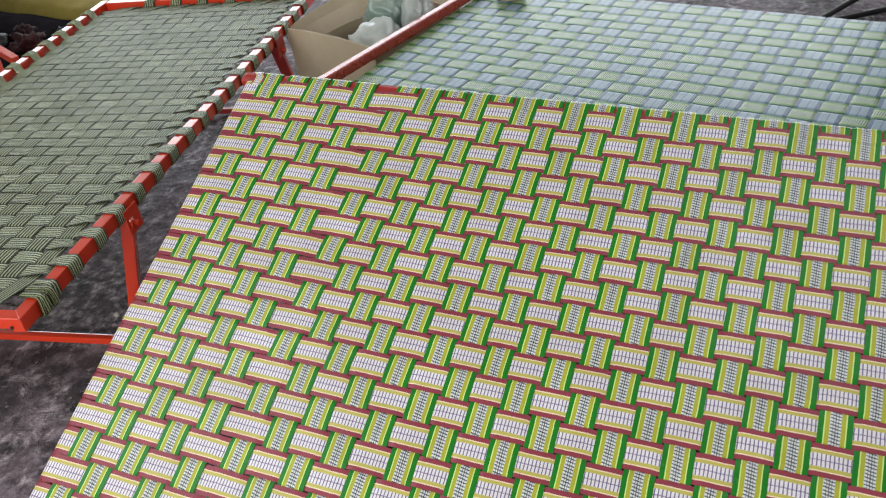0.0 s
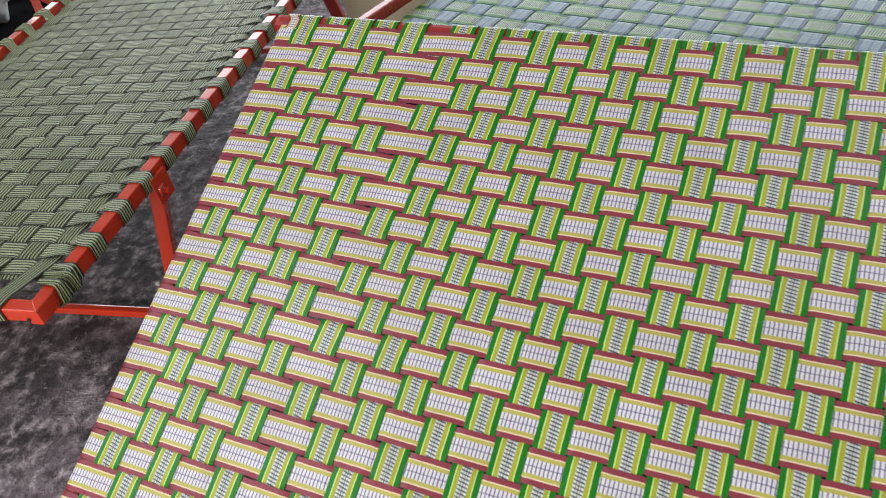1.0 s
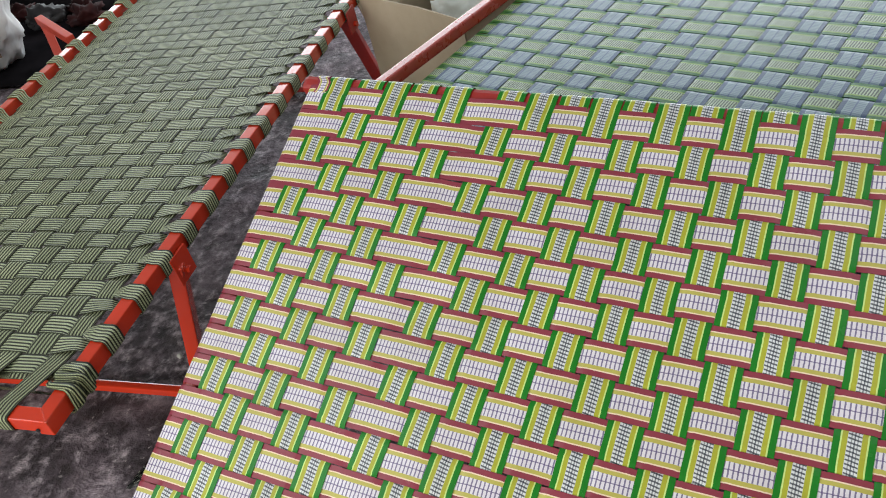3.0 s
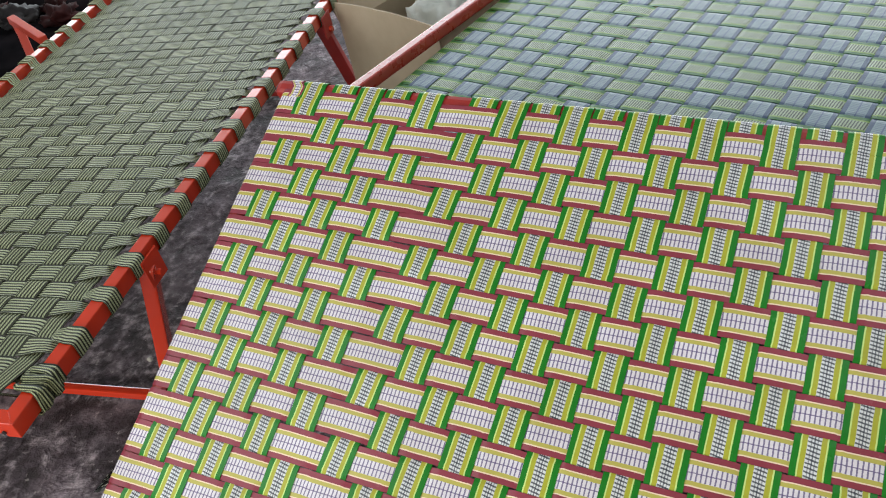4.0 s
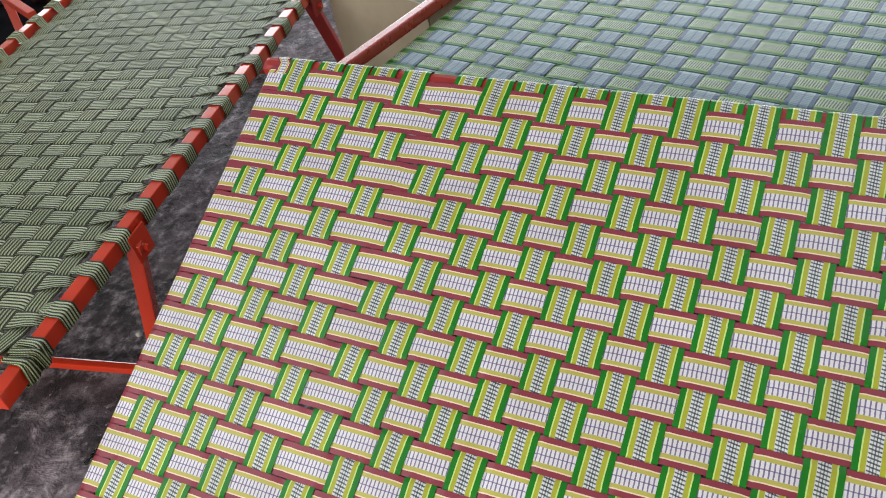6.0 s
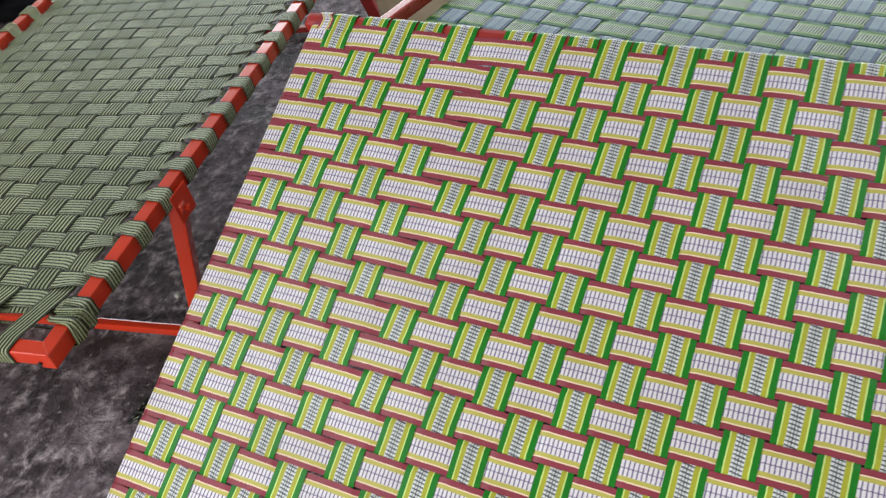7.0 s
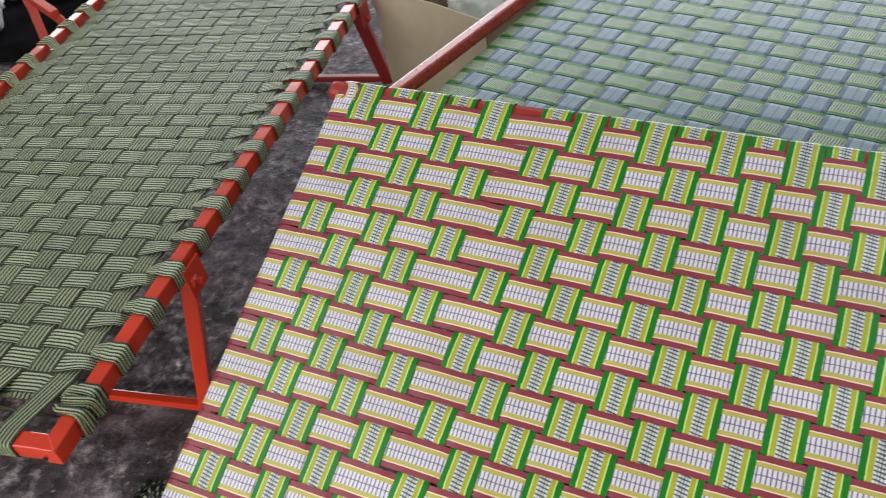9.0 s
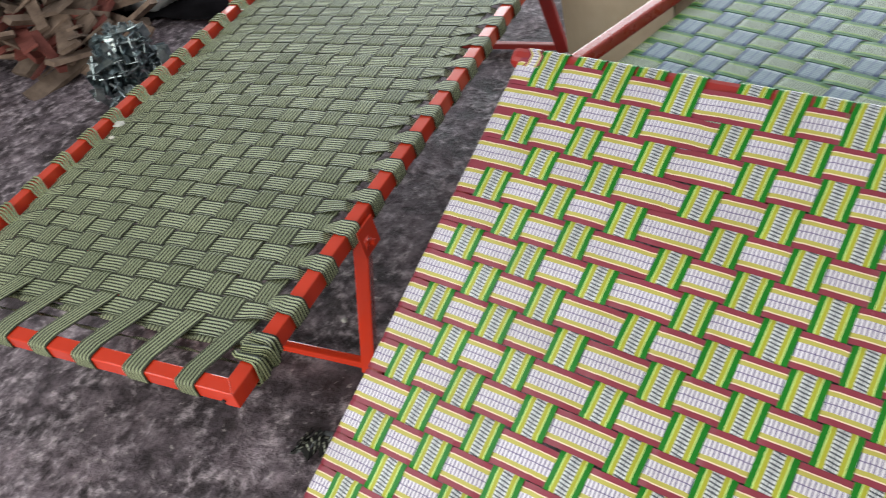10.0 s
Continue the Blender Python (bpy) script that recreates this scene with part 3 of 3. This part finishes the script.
CARTON = pose(-0.268, 0.855, 0.0, 0, 0, -28.9)


def carton():
    thing = root("cardboard_box", CARTON, "open brown cardboard box holding plastic bags on the floor", "box")
    sx, sy, h, t = 0.44, 0.45, 0.426, 0.005

    def at(ob, m):
        ob.matrix_basis = m

    at(part("front_panel", board(sx, 0.450, 0.448, 0.006), M_CARD, thing), Matrix())
    at(part("back_panel", board(sx, h, h, 0.004), M_CARD, thing), pose(0, sy, 0))
    at(part("side_panel", board(sy, 0.37, 0.36, 0.0), M_CARD, thing), pose(0.006, 0.006, 0, 0, 0, 90))
    at(part("side_panel", board(sy, 0.424, h, -0.004), M_CARD, thing), pose(sx, 0.006, 0, 0, 0, 90))
    part("base_panel", box_bm(sx - 0.02, sy - 0.02, t, 0, Matrix.Translation((sx / 2, sy / 2, t))), M_CARD, thing)
    at(part("flap", board(sy * 0.98, 0.075, 0.105, 0.01), M_CARD, thing), pose(0.002, 0.006, 0.366, 0, 0, 90) @ pose(0, 0, 0, -24, 0, 0))
    at(part("flap", board(sx * 0.9, 0.15, 0.13, 0.01), M_CARD, thing), pose(0.02, sy + 0.004, h - 0.005) @ pose(0, 0, 0, -48, 0, 0))


carton()


def crumpled(name, centre, size, seed, material, label, category, rough=0.35, detail=3):
    bm = bmesh.new()
    bmesh.ops.create_icosphere(bm, subdivisions=detail + 1, radius=1)
    for v in bm.verts:
        p = v.co.normalized()
        f = 1 + rough * noise.noise(p * 1.7 + Vector((seed, 0, 0))) + rough * 0.6 * abs(noise.noise(p * 4.1 + Vector((0, seed, 0)))) + rough * 0.3 * noise.noise(p * 9 + Vector((0, 0, seed)))
        v.co = Vector((p.x * size[0], p.y * size[1], max(p.z * f, -0.75) * size[2])) * (f if p.z > -0.4 else 1.0)
    lo = min(v.co.z for v in bm.verts)
    ob = part(name, bm, material, None, "", detail > 2)
    ob.location = (centre[0], centre[1], centre[2] - lo)
    return tagged(ob, label, category)


def slumped_bag(centre, size, seed, material, label):
    """A soft bag: a pillow with broad bulges and fine creases."""
    bm = bmesh.new()
    bmesh.ops.create_icosphere(bm, subdivisions=5, radius=1)
    for v in bm.verts:
        p = v.co.normalized()
        flat = Vector((math.copysign(abs(p.x) ** 0.75, p.x), math.copysign(abs(p.y) ** 0.75, p.y), p.z))
        crease = 0.10 * (1 - 2 * abs(noise.noise(p * 3.1 + Vector((seed, 0, 4))))) + 0.07 * (1 - 2 * abs(noise.noise(p * 6.3 + Vector((0, seed, 0)))))
        bulge = 1 + 0.24 * noise.noise(p * 1.6 + Vector((0, 0, seed))) + crease
        v.co = Vector((flat.x * size[0], flat.y * size[1], flat.z * size[2])) * bulge
    lo = min(v.co.z for v in bm.verts)
    ob = part("plastic_bag", bm, material, None, "", True)
    ob.location = (centre[0], centre[1], centre[2] - lo)
    return tagged(ob, label, "bag")


for bu, bv, size, seed, mat, label in ((0.25, 0.20, (0.13, 0.085, 0.185), 2.0, M_BAG, "crumpled cloudy plastic bag inside the cardboard box"),
                                       (0.17, 0.345, (0.095, 0.06, 0.21), 5.0, M_BAG_GREEN, "crumpled greenish plastic bag inside the cardboard box"),
                                       (0.325, 0.355, (0.075, 0.06, 0.215), 7.0, M_BAG, "crumpled cloudy plastic bag inside the cardboard box")):
    slumped_bag(CARTON @ Vector((bu, bv, 0.012)), size, seed, mat, label)

# ---- clutter on the floor beyond the olive bed ----
crumpled("sack", (-2.58, 1.47, 0.0), (0.30, 0.22, 0.42), 8.0, M_SACK, "stuffed grey woven plastic sack on the floor", "sack", 0.24, 4)


def clamp():
    thing = root("metal_bracket", Matrix(), "small zinc-plated steel bracket in a loose heap", "bracket", "heap of zinc brackets")
    bm = box_bm(0.035, 0.004, 0.10, 0.001)
    box_bm(0.035, 0.004, 0.10, 0.001, Matrix.Translation((0, 0.045, 0)), bm)
    box_bm(0.035, 0.045, 0.004, 0.001, Matrix.Translation((0, 0.0225, -0.048)), bm)
    part("channel", bm, M_ZINC, thing)
    part("pin", rod_bm((0, -0.02, 0.03), (0, 0.07, 0.03), 0.006), M_ZINC, thing)
    return thing


first = clamp()
rng = random.Random(4)
heap = []
for i in range(60):
    layer = i // 15
    px = -2.04 + rng.uniform(-0.13, 0.13) * (1 - 0.15 * layer)
    py = 0.70 + rng.uniform(-0.15, 0.15) * (1 - 0.15 * layer)
    m = pose(px, py, 0.05 + 0.052 * layer, rng.choice((0, 90, 70, 15)) + rng.uniform(-15, 15), rng.uniform(-25, 25), rng.uniform(0, 360))
    if i:
        copy_thing(first, m)
    else:
        first.matrix_basis = m


def offcut(l, w, h, material, seed):
    bm = box_bm(l, w, h, 0.0)
    for v in bm.verts:
        v.co += Vector((noise.noise(v.co * 9 + Vector((seed, 0, 0))), noise.noise(v.co * 9 + Vector((0, seed, 0))), 0)) * 0.03
    ob = part("wood_offcut", bm, material)
    return tagged(ob, "rough splintered timber offcut in a heap", "wood", "heap of timber offcuts")


for i in range(170):
    a = rng.random()
    px, py = -2.42 - 1.18 * rng.random(), 0.76 + 0.75 * a
    if px > -2.75 and py > 1.22:
        py -= 0.38
    hgt = 0.38 * max(0.0, 1 - abs(px + 3.05) / 0.8) * rng.random()
    o = offcut(rng.uniform(0.16, 0.5), rng.uniform(0.03, 0.11), rng.uniform(0.010, 0.030), M_WOOD_RED if rng.random() < 0.3 else M_WOOD, i * 1.7)
    o.matrix_world = pose(px, py, 0.04 + hgt, rng.uniform(-30, 30), rng.uniform(-30, 30), rng.uniform(0, 180))


def folded_leg():
    thing = root("folded_bed_leg", pose(-2.03, 1.46, 0), "orange-red steel folding bed leg lying on the floor", "bed leg")
    part("tube", tube_bm((-0.13, 0.06, 0.195), (0.14, -0.10, 0.16), 0.036), M_RED_MATT, thing)
    part("tube", tube_bm((-0.07, 0.015, 0.17), (0.03, -0.11, 0.0), 0.034), M_RED_MATT, thing)
    part("tube", tube_bm((0.12, -0.09, 0.16), (0.17, -0.04, 0.0), 0.034), M_RED_MATT, thing)
    part("lug", box_bm(0.05, 0.02, 0.06, 0.004, pose(-0.115, 0.05, 0.155, 0, 0, -30)), M_RED_MATT, thing)


folded_leg()


def tarpaulin():
    thing = root("tarpaulin_roll", pose(-2.62, 2.50, 0, 0, 0, -20), "long black tarpaulin roll with a yellow band", "tarpaulin")
    for nm, z, h, y, mat in (("lower_fold", 0.11, 0.07, -0.26, M_TARP_AND_SHADE), ("yellow_band", 0.12, 0.12, 0.03, M_TARP_YELLOW), ("yellow_band", 0.17, 0.16, 0.27, M_TARP_YELLOW), ("upper_fold", 0.15, 0.20, 0.52, M_TARP_AND_SHADE)):
        bm = bmesh.new()
        bmesh.ops.create_grid(bm, x_segments=40, y_segments=8, size=0.5)
        for v in bm.verts:
            u = v.co.y
            v.co = Vector((v.co.x * 2.6, u * 0.34 + y, h * math.sqrt(max(0.0, 1 - (2 * u) ** 2)) + 0.02 * noise.noise((v.co.x * 8, u * 9, z * 50))))
        part(nm, bm, mat, thing, "", True)


tarpaulin()
# added dark sheet, standing in for floor that lies in shadow and wet
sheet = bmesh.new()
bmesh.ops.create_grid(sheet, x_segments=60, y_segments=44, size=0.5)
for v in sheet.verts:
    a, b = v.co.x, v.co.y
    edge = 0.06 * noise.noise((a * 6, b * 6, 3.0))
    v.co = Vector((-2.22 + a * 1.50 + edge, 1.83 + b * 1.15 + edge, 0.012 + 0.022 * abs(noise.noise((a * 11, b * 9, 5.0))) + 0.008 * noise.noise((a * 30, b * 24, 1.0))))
tagged(part("plastic_sheet", sheet, M_TARP_AND_SHADE, None, "", True), "crumpled dark sheet added in place of shaded wet floor", "sheet")
# plain dark lumps added in place of the rusty machinery there
for i, (px, py, s, mat) in enumerate(((-2.22, 1.88, 0.10, M_RUSTY), (-2.5, 1.90, 0.10, M_STEEL_AND_HOLE_DARK), (-2.75, 2.0, 0.09, M_RUSTY), (-2.05, 1.98, 0.08, M_STEEL_AND_HOLE_DARK), (-2.35, 2.03, 0.08, M_RUSTY), (-1.95, 1.80, 0.08, M_RUSTY))):
    crumpled("scrap_iron", (px, py, 0), (s, s * 0.8, s * 0.45), 20 + i * 3.1, mat, "dark rusty lump in place of machinery on the floor", "scrap", 0.45, 3)

# ---- far side: black folding frame on the floor ----
frame_thing = root("folding_frame", pose(1.95, 1.9, 0, 0, 0, 25), "black steel folding frame standing on the floor", "frame")
for p, q in (((-0.35, 0, 0.0), (0.2, 0.05, 0.16)), ((0.2, 0.05, 0.16), (0.6, -0.02, 0.0)), ((-0.1, 0.3, 0.0), (0.2, 0.05, 0.16)), ((-0.35, 0, 0.012), (0.6, -0.02, 0.012))):
    part("bar", rod_bm(p, q, 0.012), M_STEEL_AND_HOLE_DARK, frame_thing)

# ---- small things ----
pot = root("wooden_block", BLUE_POSE @ pose(0.10, -0.075, 0.004), "small round brown wooden block on the blue bed", "block")
bm = bmesh.new()
bmesh.ops.create_cone(bm, segments=28, radius1=0.052, radius2=0.055, depth=0.05, cap_ends=True, matrix=Matrix.Translation((0, 0, 0.025)))
bmesh.ops.bevel(bm, geom=[e for e in bm.edges if abs(e.verts[0].co.z - e.verts[1].co.z) < 1e-4], offset=0.004, segments=2, affect="EDGES")
part("body", bm, M_CARD, pot)
bm = bmesh.new()
bmesh.ops.create_icosphere(bm, subdivisions=2, radius=0.007)
for v in bm.verts:
    v.co *= 1 + 0.35 * noise.noise(v.co * 160)
peb = part("pebble", bm, M_PEBBLE)
peb.location = (-0.53, -0.225, 0.003)
tagged(peb, "small pale pebble on the floor", "pebble")
rng = random.Random(9)
pts = [Vector((0.012 * math.sin(i * 1.9) + 0.006 * i - 0.03, 0.018 * math.cos(i * 1.3), 0.008 + 0.012 * abs(math.sin(i * 0.9)))) for i in range(12)]
scrap = ribbon("tape_scrap", pts, Vector((0.25, 0.97, 0)), 0.05, M_SCRAP, None, 0.0015)
scrap.location = (-0.41, -0.585, 0.0)
tagged(scrap, "crumpled scrap of black and white tape on the floor", "scrap")

for i, (px, py, sz) in enumerate(((-1.15, -0.085, 0.014), (-1.165, 0.52, 0.005), (-1.13, -0.14, 0.008))):
    crumpled("paper_scrap", (px, py, 0.462), (sz, sz * 0.8, sz * 0.3), 40 + i * 2.3, M_PEBBLE, "tiny white paper scrap on the olive bed", "paper", 0.6, 1)
